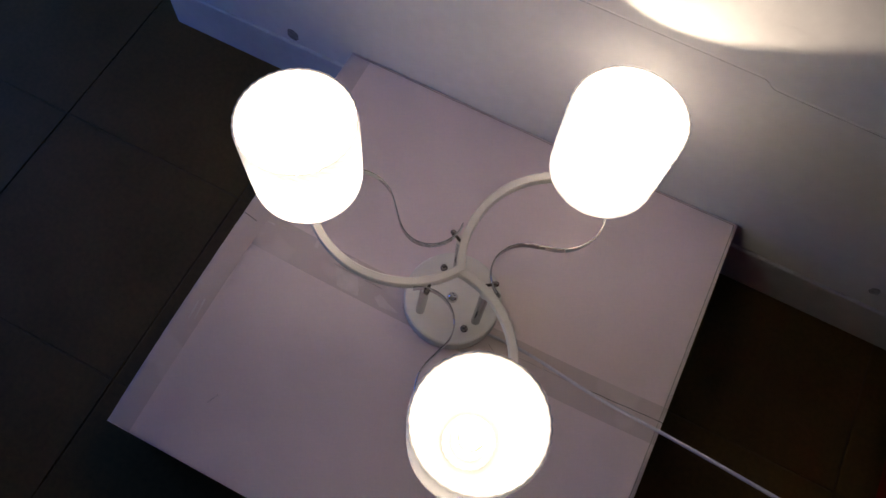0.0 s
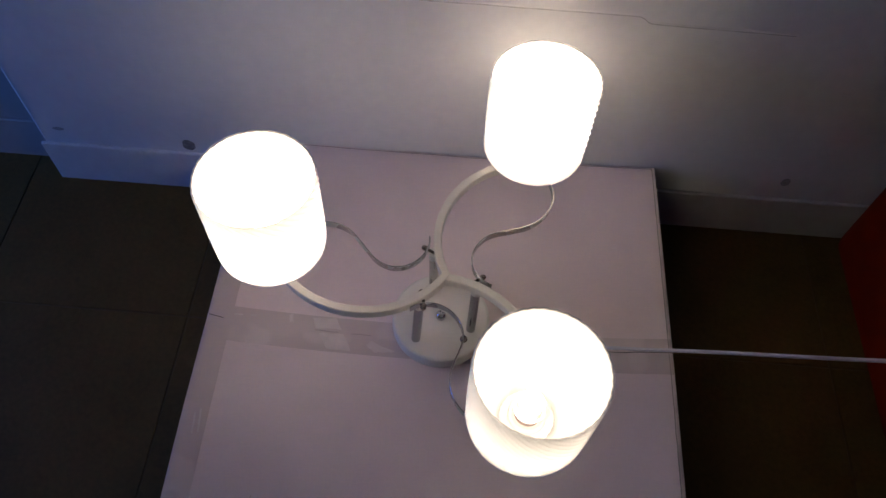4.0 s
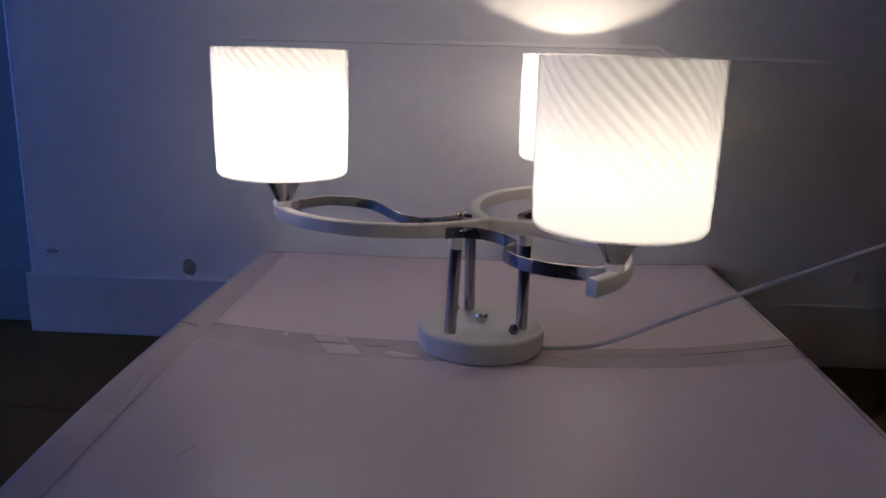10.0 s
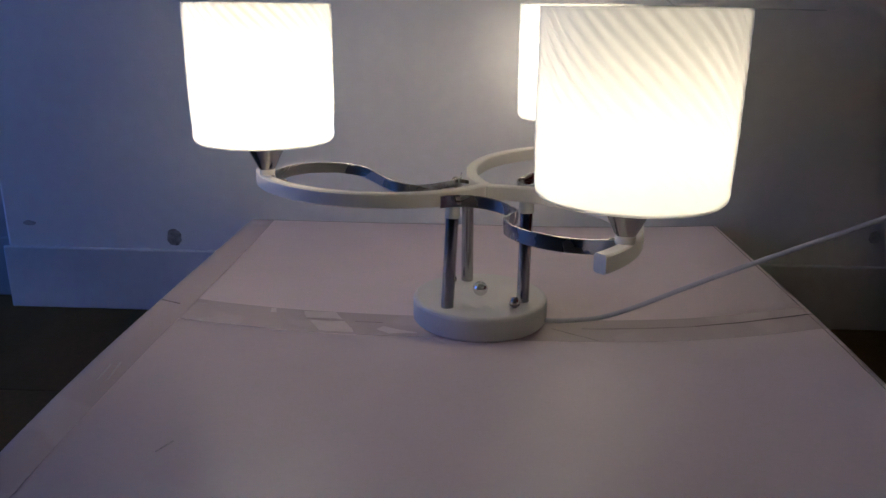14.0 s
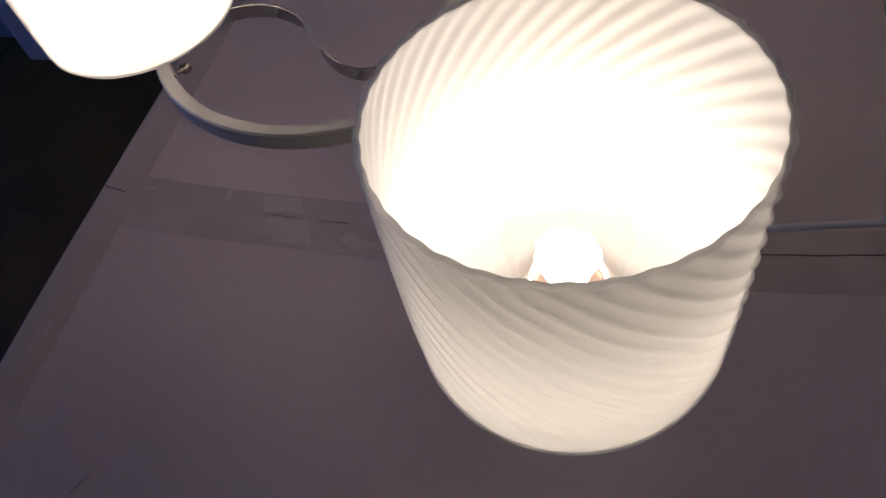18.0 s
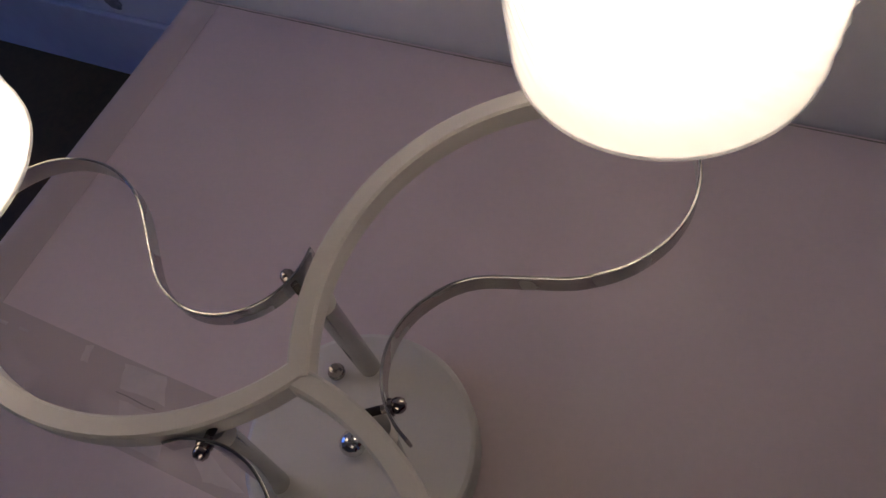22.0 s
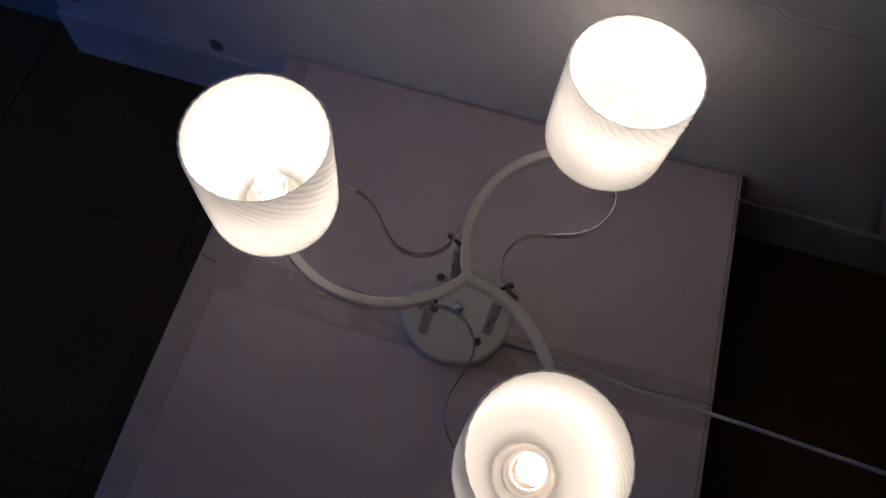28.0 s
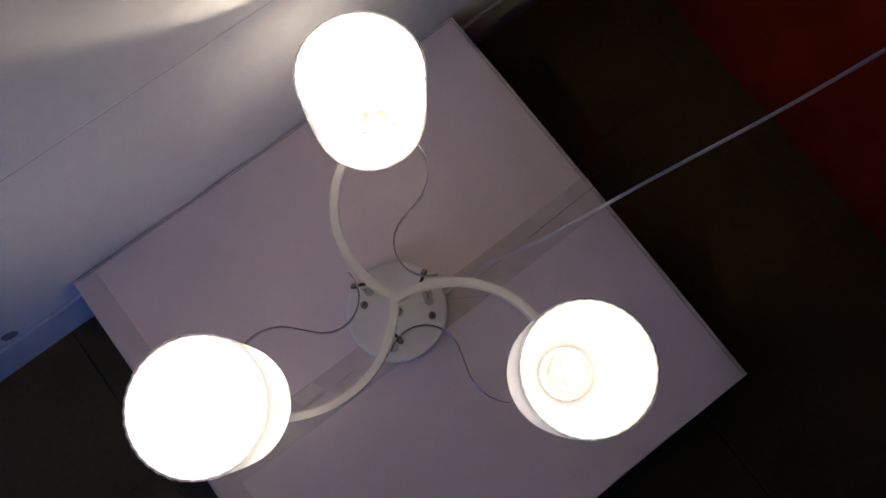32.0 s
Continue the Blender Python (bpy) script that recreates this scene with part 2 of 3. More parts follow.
def sweep(points, section, ups=None, caps=True, bm=None):
    """A closed section (side, up) drawn along points; up stays z unless ups are given."""
    bm = bm or bmesh.new()
    rings = []
    n = len(points)
    for i, p in enumerate(points):
        p = Vector(p)
        d = (Vector(points[min(i + 1, n - 1)]) - Vector(points[max(i - 1, 0)])).normalized()
        up = Vector(ups[i]) if ups else Vector((0, 0, 1))
        side = d.cross(up).normalized()
        up = side.cross(d).normalized()
        rings.append([bm.verts.new(p + side * a + up * b) for a, b in section])
    k = len(section)
    for r0, r1 in zip(rings, rings[1:]):
        for j in range(k):
            bm.faces.new((r0[j], r0[(j + 1) % k], r1[(j + 1) % k], r1[j]))
    if caps:
        bm.faces.new(list(reversed(rings[0])))
        bm.faces.new(rings[-1])
    bmesh.ops.recalc_face_normals(bm, faces=bm.faces)
    return bm


def circle(r, k=12):
    return [(r * math.cos(2 * math.pi * i / k), r * math.sin(2 * math.pi * i / k)) for i in range(k)]


def bar(w, h, c=0.0012):
    """A rectangle w wide and h high with clipped corners."""
    w, h = w / 2, h / 2
    return [(w - c, -h), (w, -h + c), (w, h - c), (w - c, h), (-w + c, h), (-w, h - c), (-w, -h + c), (-w + c, -h)]


def lathe(profile, k=48, bm=None, at=(0, 0, 0), closed=False):
    """A profile of (radius, height) turned round z."""
    bm = bm or bmesh.new()
    rings = []
    for r, z in profile:
        if r < 1e-6:
            rings.append([bm.verts.new((at[0], at[1], at[2] + z))])
        else:
            rings.append([bm.verts.new((at[0] + r * math.cos(2 * math.pi * i / k), at[1] + r * math.sin(2 * math.pi * i / k), at[2] + z))
                          for i in range(k)])
    pairs = list(zip(rings, rings[1:])) + ([(rings[-1], rings[0])] if closed else [])
    for a, b in pairs:
        for i in range(k):
            j = (i + 1) % k
            if len(a) == 1 and len(b) == 1:
                continue
            if len(a) == 1:
                bm.faces.new((a[0], b[j], b[i]))
            elif len(b) == 1:
                bm.faces.new((a[i], a[j], b[0]))
            else:
                bm.faces.new((a[i], a[j], b[j], b[i]))
    bmesh.ops.recalc_face_normals(bm, faces=bm.faces)
    return bm


def ball(r, at, squash=1.0, k=20):
    return lathe([(r * math.sin(math.pi * i / 12), -r * squash * math.cos(math.pi * i / 12)) for i in range(13)], k, at=at)


# ---- room ----
def structure(name, bm, mat, label, smooth=False):
    return tagged(part(name, bm, mat, smooth=smooth), label, name.split("_")[0], kind="structure")


structure("wall_back", slab(CORNER_X, WALL_Y, FLOOR, ROOM_X1, WALL_Y + 0.5, CEIL, 0.004), WALL_PAINT,
          "white painted wall lit by the lamp behind the box")
structure("wall_recess", slab(ROOM_X0, RECESS_Y, FLOOR, CORNER_X + 0.1, RECESS_Y + 0.2, CEIL), RECESS_SHADE,
          "painted wall set back in blue dusk light, its shade put in as grey")
floor = structure("floor", slab(ROOM_X0, ROOM_Y0, FLOOR - 0.06, ROOM_X1, 0.9, FLOOR - 0.0012), GROUT, "dark brown floor with narrow joints in deep shade")
structure("ceiling", slab(ROOM_X0, ROOM_Y0, CEIL, ROOM_X1, 0.9, CEIL + 0.1), PLAIN_PAINT, "plain grey ceiling above the room, out of view")
structure("wall_right", slab(ROOM_X1, ROOM_Y0, FLOOR, ROOM_X1 + 0.1, 0.9, CEIL), PLAIN_PAINT, "plain painted side wall of the room, out of view")
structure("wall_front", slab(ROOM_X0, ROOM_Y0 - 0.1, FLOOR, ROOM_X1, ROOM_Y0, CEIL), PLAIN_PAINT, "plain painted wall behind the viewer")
WIN_Y0, WIN_Y1, WIN_Z0, WIN_Z1 = -0.50, 0.25, -0.02, 0.80
left = bmesh.new()
slab(ROOM_X0 - 0.1, ROOM_Y0, FLOOR, ROOM_X0, WIN_Y0, CEIL, bm=left)
slab(ROOM_X0 - 0.1, WIN_Y1, FLOOR, ROOM_X0, 0.9, CEIL, bm=left)
slab(ROOM_X0 - 0.1, WIN_Y0, FLOOR, ROOM_X0, WIN_Y1, WIN_Z0, bm=left)
slab(ROOM_X0 - 0.1, WIN_Y0, WIN_Z1, ROOM_X0, WIN_Y1, CEIL, bm=left)
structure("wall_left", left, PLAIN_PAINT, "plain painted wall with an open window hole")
lamp("window_light", "AREA", look((ROOM_X0 - 0.02, (WIN_Y0 + WIN_Y1) / 2, (WIN_Z0 + WIN_Z1) / 2), (0, (WIN_Y0 + WIN_Y1) / 2 + 0.2, 0.30)),
     WINDOW_WATTS, DUSK_BLUE, size=(WIN_Y1 - WIN_Y0, WIN_Z1 - WIN_Z0))

# baseboards, and the raised edge of the upper wall sheet
structure("baseboard", slab(CORNER_X - 0.004, WALL_Y - 0.006, FLOOR, ROOM_X1, WALL_Y, -0.029, 0.002), BASE_PAINT, "low white painted baseboard at the foot of the wall")
structure("baseboard_recess", slab(ROOM_X0, RECESS_Y - 0.006, FLOOR, CORNER_X - 0.001, RECESS_Y, -0.029, 0.002), RECESS_SHADE,
          "low white baseboard in the recess, its shade put in as grey")


def joint_sheet():
    """The upper wall covering, a sheet 3 mm proud that fades into the wall at both ends, with a step in its lower edge."""
    bm = bmesh.new()
    low = []
    for i in range(243):
        x = -0.50 + 0.0042 * i
        z = joint_z(x)
        fade = max(0.0, min(1.0, (x + 0.38) / 0.25, (0.44 - x) / 0.14))
        t = 0.00025 + 0.0021 * fade * (0.85 + 0.3 * noise.noise(Vector((x * 9, 7, 0))))
        low.append([bm.verts.new((x, WALL_Y - 0.0002, z - 0.0050)), bm.verts.new((x, WALL_Y - t, z)), bm.verts.new((x, WALL_Y - t * 0.9, z + 0.006)),
                    bm.verts.new((x, WALL_Y - 0.0002, z + 0.07))])
    for a, b in zip(low, low[1:]):
        for j in range(3):
            bm.faces.new((a[j], a[j + 1], b[j + 1], b[j]))
        bm.faces.new((a[3], a[0], b[0], b[3]))
    for r in (low[0], low[-1]):
        bm.faces.new(r)
    bmesh.ops.recalc_face_normals(bm, faces=bm.faces)
    return bm


def joint_z(x):
    step = 1 / (1 + math.exp(-(x - 0.208) / 0.0025))
    return 0.2880 - 0.0095 * step - 0.004 * max(0.0, (x - 0.21) / 0.3) + 0.0006 * noise.noise(Vector((x * 25, 0, 0)))


def crack():
    """The gap under the raised edge, its shade put in as darker colour, thinning out towards both ends."""
    bm = bmesh.new()
    rows = []
    for i in range(162):
        x = -0.31 + 0.0043 * i
        w = 0.0002 + 0.0008 * max(0.0, min(1.0, (x + 0.31) / 0.25, (0.38 - x) / 0.12)) * (0.7 + 0.5 * noise.noise(Vector((x * 30, 3, 0))))
        z = joint_z(x)
        rows.append([bm.verts.new(p) for p in ((x, WALL_Y + 0.0005, z - w - 0.0055), (x, WALL_Y - 0.0005, z - w - 0.0052), (x, WALL_Y - 0.0006, z - 0.0044), (x, WALL_Y + 0.0005, z - 0.004))])
    for a, b in zip(rows, rows[1:]):
        for j in range(4):
            bm.faces.new((a[j], a[(j + 1) % 4], b[(j + 1) % 4], b[j]))
    bmesh.ops.recalc_face_normals(bm, faces=bm.faces)
    return bm


structure("trim_gap", crack(), surface("joint_shade", (0.73, 0.715, 0.70), 0.9, vary=0.3, scale=60.0), "gap under the raised wall joint, its shade painted in")
structure("trim_joint", joint_sheet(), WALL_PAINT, "thin raised joint running along the painted wall", smooth=False)


def chip(x, z, w, h, seed, mat=HOLE, y=WALL_Y):
    """A patch where paint has come off: a ragged shallow flake of bare plaster."""
    rnd = random.Random(seed)
    bm = bmesh.new()
    k = 18
    rim = []
    for i in range(k):
        a = 2 * math.pi * i / k
        s = rnd.uniform(0.9, 1.08)
        rim.append((x + w / 2 * s * math.cos(a), z + h / 2 * s * math.sin(a)))
    outer = [bm.verts.new((p, y + 0.002, q)) for p, q in rim]
    inner = [bm.verts.new((x + (p - x) * 0.9, y - 0.0008, z + (q - z) * 0.9)) for p, q in rim]
    mid = bm.verts.new((x, y - 0.0006, z))
    for i in range(k):
        j = (i + 1) % k
        bm.faces.new((outer[i], outer[j], inner[j], inner[i]))
        bm.faces.new((inner[i], inner[j], mid))
    bmesh.ops.recalc_face_normals(bm, faces=bm.faces)
    ob = part("paint_chip", bm, mat)
    return tagged(ob, "dark chipped patch of bare plaster in the white wall", "wall damage", "paint chips")


chip(-0.393, -0.0135, 0.021, 0.025, 1)
chip(-0.582, 0.0014, 0.018, 0.007, 2, WORN)
chip(0.480, 0.008, 0.014, 0.018, 3, WORN)
chip(0.140, 0.3345, 0.005, 0.004, 4)

# floor tiles
TILE = 0.305
tile_mesh = None
for i in range(-4, 7):
    for j in range(-7, 2):
        x0, y0 = -0.36 + i * TILE, 0.037 + j * TILE
        y1 = min(y0 + TILE - 0.004, 0.60)
        if tile_mesh is None:
            tile = part("floor_tile", slab(0, 0, 0, TILE - 0.002, TILE - 0.002, 0.012, 0.0008, 1), FLOOR_WOOD, floor)
            tile_mesh = tile.data
        else:
            tile = new("floor_tile", tile_mesh)
            tile.parent = floor
        tile.location = (x0, y0, FLOOR - 0.012)


# ---- cardboard box ----
def droop(x, y):
    """The front flap slopes down a little from the seam to the front edge; one side of the box stands a little higher."""
    u = max(0.0, min(1.0, (x - BOX_X0) / (BOX_X1 - BOX_X0)))
    bulge = 0.0055 * max(0.0, min(1.0, (x - 0.08) / 0.20)) ** 2
    return (0.013 - 0.006 * u) * max(0.0, (SEAM_Y - y) / (SEAM_Y - BOX_Y0)) ** (2.6 - 1.5 * u) - bulge


def panel(x0, y0, x1, y1):
    """An upright side of the box whose top follows the flaps."""
    bm = slab(x0, y0, FLOOR, x1, y1, BOX_EDGE - 0.0042, 0.001)
    if y0 < SEAM_Y < y1:
        for k in range(6):
            cut = SEAM_Y + (y0 - SEAM_Y) * k / 6
            bmesh.ops.bisect_plane(bm, geom=bm.verts[:] + bm.edges[:] + bm.faces[:], plane_co=(0, cut, 0), plane_no=(0, 1, 0))
    for v in bm.verts:
        if v.co.z > FLOOR + 0.05:
            v.co.z -= droop(v.co.x, v.co.y)
    return bm


def box_top_z(x, y):
    u = min(1.0, abs((x - (BOX_X0 + BOX_X1) / 2) / ((BOX_X1 - BOX_X0) / 2)))
    v = min(1.0, abs((y - SEAM_Y) / ((BOX_Y1 - BOX_Y0) / 2)))
    return BOX_EDGE - droop(x, y) - BOX_SAG * (1 - u ** 3) * (1 - v ** 3)


def sheet(x0, x1, y0, y1, z_of, thick, nx=40, ny=24):
    """A thin panel that follows z_of, with rounded long edges."""
    bm = bmesh.new()
    top, bot = [], []
    for i in range(nx + 1):
        x = x0 + (x1 - x0) * i / nx
        top.append([bm.verts.new((x, y0 + (y1 - y0) * j / ny, z_of(x, y0 + (y1 - y0) * j / ny))) for j in range(ny + 1)])
        bot.append([bm.verts.new((x, y0 + (y1 - y0) * j / ny, z_of(x, y0 + (y1 - y0) * j / ny) - thick)) for j in range(ny + 1)])
    for i in range(nx):
        for j in range(ny):
            bm.faces.new((top[i][j], top[i + 1][j], top[i + 1][j + 1], top[i][j + 1]))
            bm.faces.new((bot[i][j], bot[i][j + 1], bot[i + 1][j + 1], bot[i + 1][j]))
    for i in range(nx):
        bm.faces.new((top[i][0], bot[i][0], bot[i + 1][0], top[i + 1][0]))
        bm.faces.new((top[i + 1][ny], bot[i + 1][ny], bot[i][ny], top[i][ny]))
    for j in range(ny):
        bm.faces.new((top[0][j + 1], bot[0][j + 1], bot[0][j], top[0][j]))
        bm.faces.new((top[nx][j], bot[nx][j], bot[nx][j + 1], top[nx][j + 1]))
    return bm


box = empty("cardboard_box", (0, 0, FLOOR))
tagged(box, "large flat white cardboard box closed with packing tape", "box")


def in_box(name, bm, mat, label="", smooth=False):
    for v in bm.verts:
        v.co.z -= FLOOR
    return part(name, bm, mat, box, label, smooth)


def flap_z(x, y):
    edge = min(x - BOX_X0, BOX_X1 - x, y - BOX_Y0, BOX_Y1 - y)
    fold = 0.0012 * max(0.0, 1 - edge / 0.004) ** 2
    return box_top_z(x, y) - fold + 0.0004 * noise.noise(Vector((x * 14, y * 14, 2.0)))


in_box("back_flap", sheet(BOX_X0, BOX_X1, SEAM_Y + 0.0008, BOX_Y1, flap_z, 0.004, 90, 48), CARD, smooth=True)
in_box("front_flap", sheet(BOX_X0, BOX_X1, BOX_Y0, SEAM_Y - 0.0008, flap_z, 0.004, 90, 48), CARD, smooth=True)
T = 0.004
in_box("side_panel", panel(BOX_X0, BOX_Y0, BOX_X0 + T, BOX_Y1), CARD)
in_box("side_panel", panel(BOX_X1 - T, BOX_Y0, BOX_X1, BOX_Y1), CARD)
in_box("front_panel", panel(BOX_X0 + T, BOX_Y0, BOX_X1 - T, BOX_Y0 + T), CARD)
in_box("back_panel", panel(BOX_X0 + T, BOX_Y1 - T, BOX_X1 - T, BOX_Y1), CARD)
in_box("bottom_panel", slab(BOX_X0 + T, BOX_Y0 + T, FLOOR + 0.001, BOX_X1 - T, BOX_Y1 - T, FLOOR + 0.005), CARD)
lay = lambda x, y: flap_z(x, y) + 0.00022
lay_over = lambda x, y: flap_z(x, y) + 0.00042


def tape_mid(x):
    return -0.0275 - 0.004 * (x + 0.125)


strip = sheet(BOX_X0 + 0.020, BOX_X1 - 0.001, -0.0235, 0.0235, lambda x, y: lay(x, y + tape_mid(x)), 0.0002, 90, 8)
for v in strip.verts:
    v.co.y += tape_mid(v.co.x)
in_box("seam_tape", strip, TAPE, "clear packing tape over the centre seam", True)
in_box("edge_tape", sheet(BOX_X0 + 0.0005, BOX_X0 + 0.030, BOX_Y0 + 0.001, BOX_Y1 - 0.001, lay_over, 0.0002, 8, 90), TAPE, "clear packing tape along the box edge", True)


def crease(name, x0, y0, x1, y1, width, mat, label, lift=0.0009):
    """A thin line pressed or torn into the card."""
    n = 40
    pts = []
    for i in range(n + 1):
        t = i / n
        x, y = x0 + (x1 - x0) * t, y0 + (y1 - y0) * t
        wob = 0.0006 * noise.noise(Vector((x * 60, y * 60, 5.0)))
        pts.append((x + wob * (abs(y1 - y0) > abs(x1 - x0)), y + wob * (abs(x1 - x0) >= abs(y1 - y0)), flap_z(x, y) + lift))
    w = width / 2
    return in_box(name, sweep(pts, [(-w, -0.0003), (w, -0.0003), (w * 0.6, 0.0), (-w * 0.6, 0.0)]), mat, label)


# Darker card colour that carries the shade of the fine creases.
CREASE_SHADE = surface("crease_shade", (0.46, 0.39, 0.37), 0.7, vary=0.3, scale=80.0)
SLIT = surface("slit_shadow", (0.43, 0.365, 0.345), 0.8, vary=0.3, scale=80.0)
SEAM_DARK = surface("seam_shadow", (0.20, 0.17, 0.16), 0.8, vary=0.4, scale=80.0)
crease("seam_line", 0.185, SEAM_Y - 0.0008, BOX_X1 - 0.001, SEAM_Y, 0.0008, SEAM_DARK, "dark open end of the centre seam")
crease("seam_line", BOX_X0 + 0.002, -0.0190, -0.2700, -0.0215, 0.0011, SEAM_DARK, "dark open end of the centre seam")
crease("seam_line", -0.1560, -0.0233, -0.1275, -0.0240, 0.0007, SLIT, "dark slit where the tape is torn")
crease("seam_line", -0.1105, -0.0243, -0.0860, -0.0246, 0.0006, SLIT, "dark slit where the tape is torn")
crease("edge_crease", BOX_X1 - 0.0050, BOX_Y0 + 0.004, BOX_X1 - 0.0045, BOX_Y1 - 0.004, 0.0012, CARD_EDGE, "worn brown crease along the box edge", 0.0005)
crease("edge_crease", BOX_X0 + 0.004, BOX_Y1 - 0.0030, BOX_X1 - 0.004, BOX_Y1 - 0.0028, 0.0011, CARD_EDGE, "worn brown crease along the box edge", 0.0005)
crease("scuff", -0.1993, -0.2441, -0.1933, -0.231, 0.0016, surface("scuffed_card", (0.70, 0.59, 0.60), 0.7, vary=0.3, scale=90.0), "short grey scuff on the card", 0.00045)


def patch(name, outline, mat, label, lift=0.00048):
    """A flat ragged piece lying on the box, its outline softened by small random steps."""
    rnd = random.Random(len(outline) * 31 + int(outline[0][0] * -1e4))
    rim = []
    for (x0, y0), (x1, y1) in zip(outline, outline[1:] + outline[:1]):
        for k in range(5):
            t = k / 5
            rim.append((x0 + (x1 - x0) * t + rnd.uniform(-0.0006, 0.0006), y0 + (y1 - y0) * t + rnd.uniform(-0.0006, 0.0006)))
    bm = bmesh.new()
    n = len(rim)
    top = [bm.verts.new((x, y, flap_z(x, y) + lift + 0.0001)) for x, y in rim]
    low = [bm.verts.new((x, y, flap_z(x, y) + lift)) for x, y in rim]
    mx, my = sum(p[0] for p in rim) / n, sum(p[1] for p in rim) / n
    mid = bm.verts.new((mx, my, flap_z(mx, my) + lift + 0.0002))
    for i in range(n):
        bm.faces.new((top[i], top[(i + 1) % n], mid))
        bm.faces.new((low[i], low[(i + 1) % n], top[(i + 1) % n], top[i]))
    bmesh.ops.recalc_face_normals(bm, faces=bm.faces)
    return in_box(name, bm, mat, label)


crease("crease_line", 0.0640, -0.0265, 0.1010, -0.0505, 0.0006, CREASE_SHADE, "fine crease beside the cable, its shade painted dark", 0.0009)
crease("crease_line", 0.0900, -0.0255, 0.1880, -0.0250, 0.0005, CREASE_SHADE, "fine crease beside the cable, its shade painted dark", 0.0009)
CLOUDY = surface("torn_tape", (0.70, 0.605, 0.59), 0.4, vary=0.1, scale=60.0)
TORN = (
    [(-0.1610, -0.0070), (-0.1320, -0.0050), (-0.1230, -0.0200), (-0.1560, -0.0205)],
    [(-0.1510, -0.0265), (-0.1200, -0.0260), (-0.1110, -0.0400), (-0.1080, -0.0480), (-0.1380, -0.0475)],
    [(-0.0900, -0.0390), (-0.0850, -0.0325), (-0.0530, -0.0440), (-0.0780, -0.0470)],
    [(-0.1895, -0.0160), (-0.1915, -0.0070), (-0.1866, -0.0046), (-0.1842, -0.0150)],
)
for outline in TORN:
    patch("tape_tear", outline, CLOUDY, "torn gap in the packing tape")

# Ridges in the tape, with their glints put in as lighter colour.
WRINKLE_GLINT = surface("tape_wrinkle_glint", (0.72, 0.64, 0.63), 0.15, vary=0.1, scale=60.0)
for x0, y0, x1, y1 in ((-0.2731, -0.1694, -0.2745, -0.1451), (-0.2667, -0.1672, -0.2691, -0.1399), (-0.2577, -0.0145, -0.2475, -0.0138), (-0.2383, -0.0132, -0.2311, -0.0128)):
    crease("tape_wrinkle_glint", x0, y0, x1, y1, 0.0022, WRINKLE_GLINT, "glossy wrinkle in the packing tape, its glint painted lighter", 0.0009)


# ---- lamp ----
lamp_thing = empty("table_lamp", (0, 0, LAMP_Z))
tagged(lamp_thing, "lit white metal lamp with three ribbed opal glass shades", "lamp")


def on_lamp(name, bm, mat, turn=0.0, label="", smooth=False, parent=None, lift=0.0):
    """A part of the lamp; lift is how far its arm is bent up at the shade, less towards the middle."""
    for v in bm.verts:
        v.co.z += lift * min(1.0, math.hypot(v.co.x, v.co.y) / 0.17)
    bmesh.ops.transform(bm, matrix=Matrix.Translation((0, 0, -LAMP_Z)) @ Matrix.Rotation(radians(turn), 4, "Z"), verts=bm.verts)
    return part(name, bm, mat, parent or lamp_thing, label, smooth)


BASE_R, BASE_H = 0.0605, 0.0213
on_lamp("base_plate", lathe([(0, LAMP_Z), (BASE_R - 0.0015, LAMP_Z), (BASE_R, LAMP_Z + 0.0015), (BASE_R, LAMP_Z + BASE_H - 0.003),
                             (BASE_R - 0.0008, LAMP_Z + BASE_H - 0.001), (BASE_R - 0.003, LAMP_Z + BASE_H), (0, LAMP_Z + BASE_H)], 96), WHITE_METAL)
BASE_TOP = LAMP_Z + BASE_H
on_lamp("centre_knob", ball(0.0068, (0.0002, -0.0022, BASE_TOP + 0.0062)), CHROME, 0, "polished chrome ball knob", True)
for x, y in ((-0.0268, 0.0288), (0.0300, -0.0305)):
    on_lamp("base_screw", lathe([(0.0022, 0), (0.0022, 0.002), (0.0046, 0.0022), (0.0046, 0.0044), (0.0040, 0.0050), (0.0038, 0.0066), (0.0026, 0.0088), (0, 0.0096)],
                                16, at=(x, y, BASE_TOP)), NUT, 0, "small dark chrome acorn nut", True)


def arc(c, r, a0, a1, z, n=48):
    return [(c[0] + r * math.cos(radians(a0 + (a1 - a0) * i / n)), c[1] + r * math.sin(radians(a0 + (a1 - a0) * i / n)), z) for i in range(n + 1)]


def strip_path(z):
    """The thin sprung band: an arc, a straight tangent, and a wider arc the other way; it dips in the first loop and rises in the second."""
    c1, r1, c2, r2, r3 = Vector((-0.0557, 0.0484)), 0.0377, Vector((-0.1388, 0.0123)), 0.0490, 0.0300
    d = c2 - c1
    leave = math.degrees(math.atan2(d.y, d.x) + math.acos((r1 + r2) / d.length)) % 360
    turn_in = leave - 180
    c3 = c2 + (r2 - r3) * Vector((math.cos(radians(165)), math.sin(radians(165))))
    runs = ((c1, r1, np.linspace(366, leave, 36)), (c2, r2, np.linspace(turn_in, 165, 36)), (c3, r3, np.linspace(171, 236, 16)))
    pts = []
    for c, r, angles in runs:
        for a in angles:
            x, y = c.x + r * math.cos(radians(a)), c.y + r * math.sin(radians(a))
            out = max(0.0, min(1.0, (-x - 0.045) / 0.09)) * max(0.0, min(1.0, y / 0.055))
            pts.append((x, y, z + 0.0035 * out - 0.0050 * max(0.0, 1 - abs(x + 0.060) / 0.05) ** 0.8))
    return pts


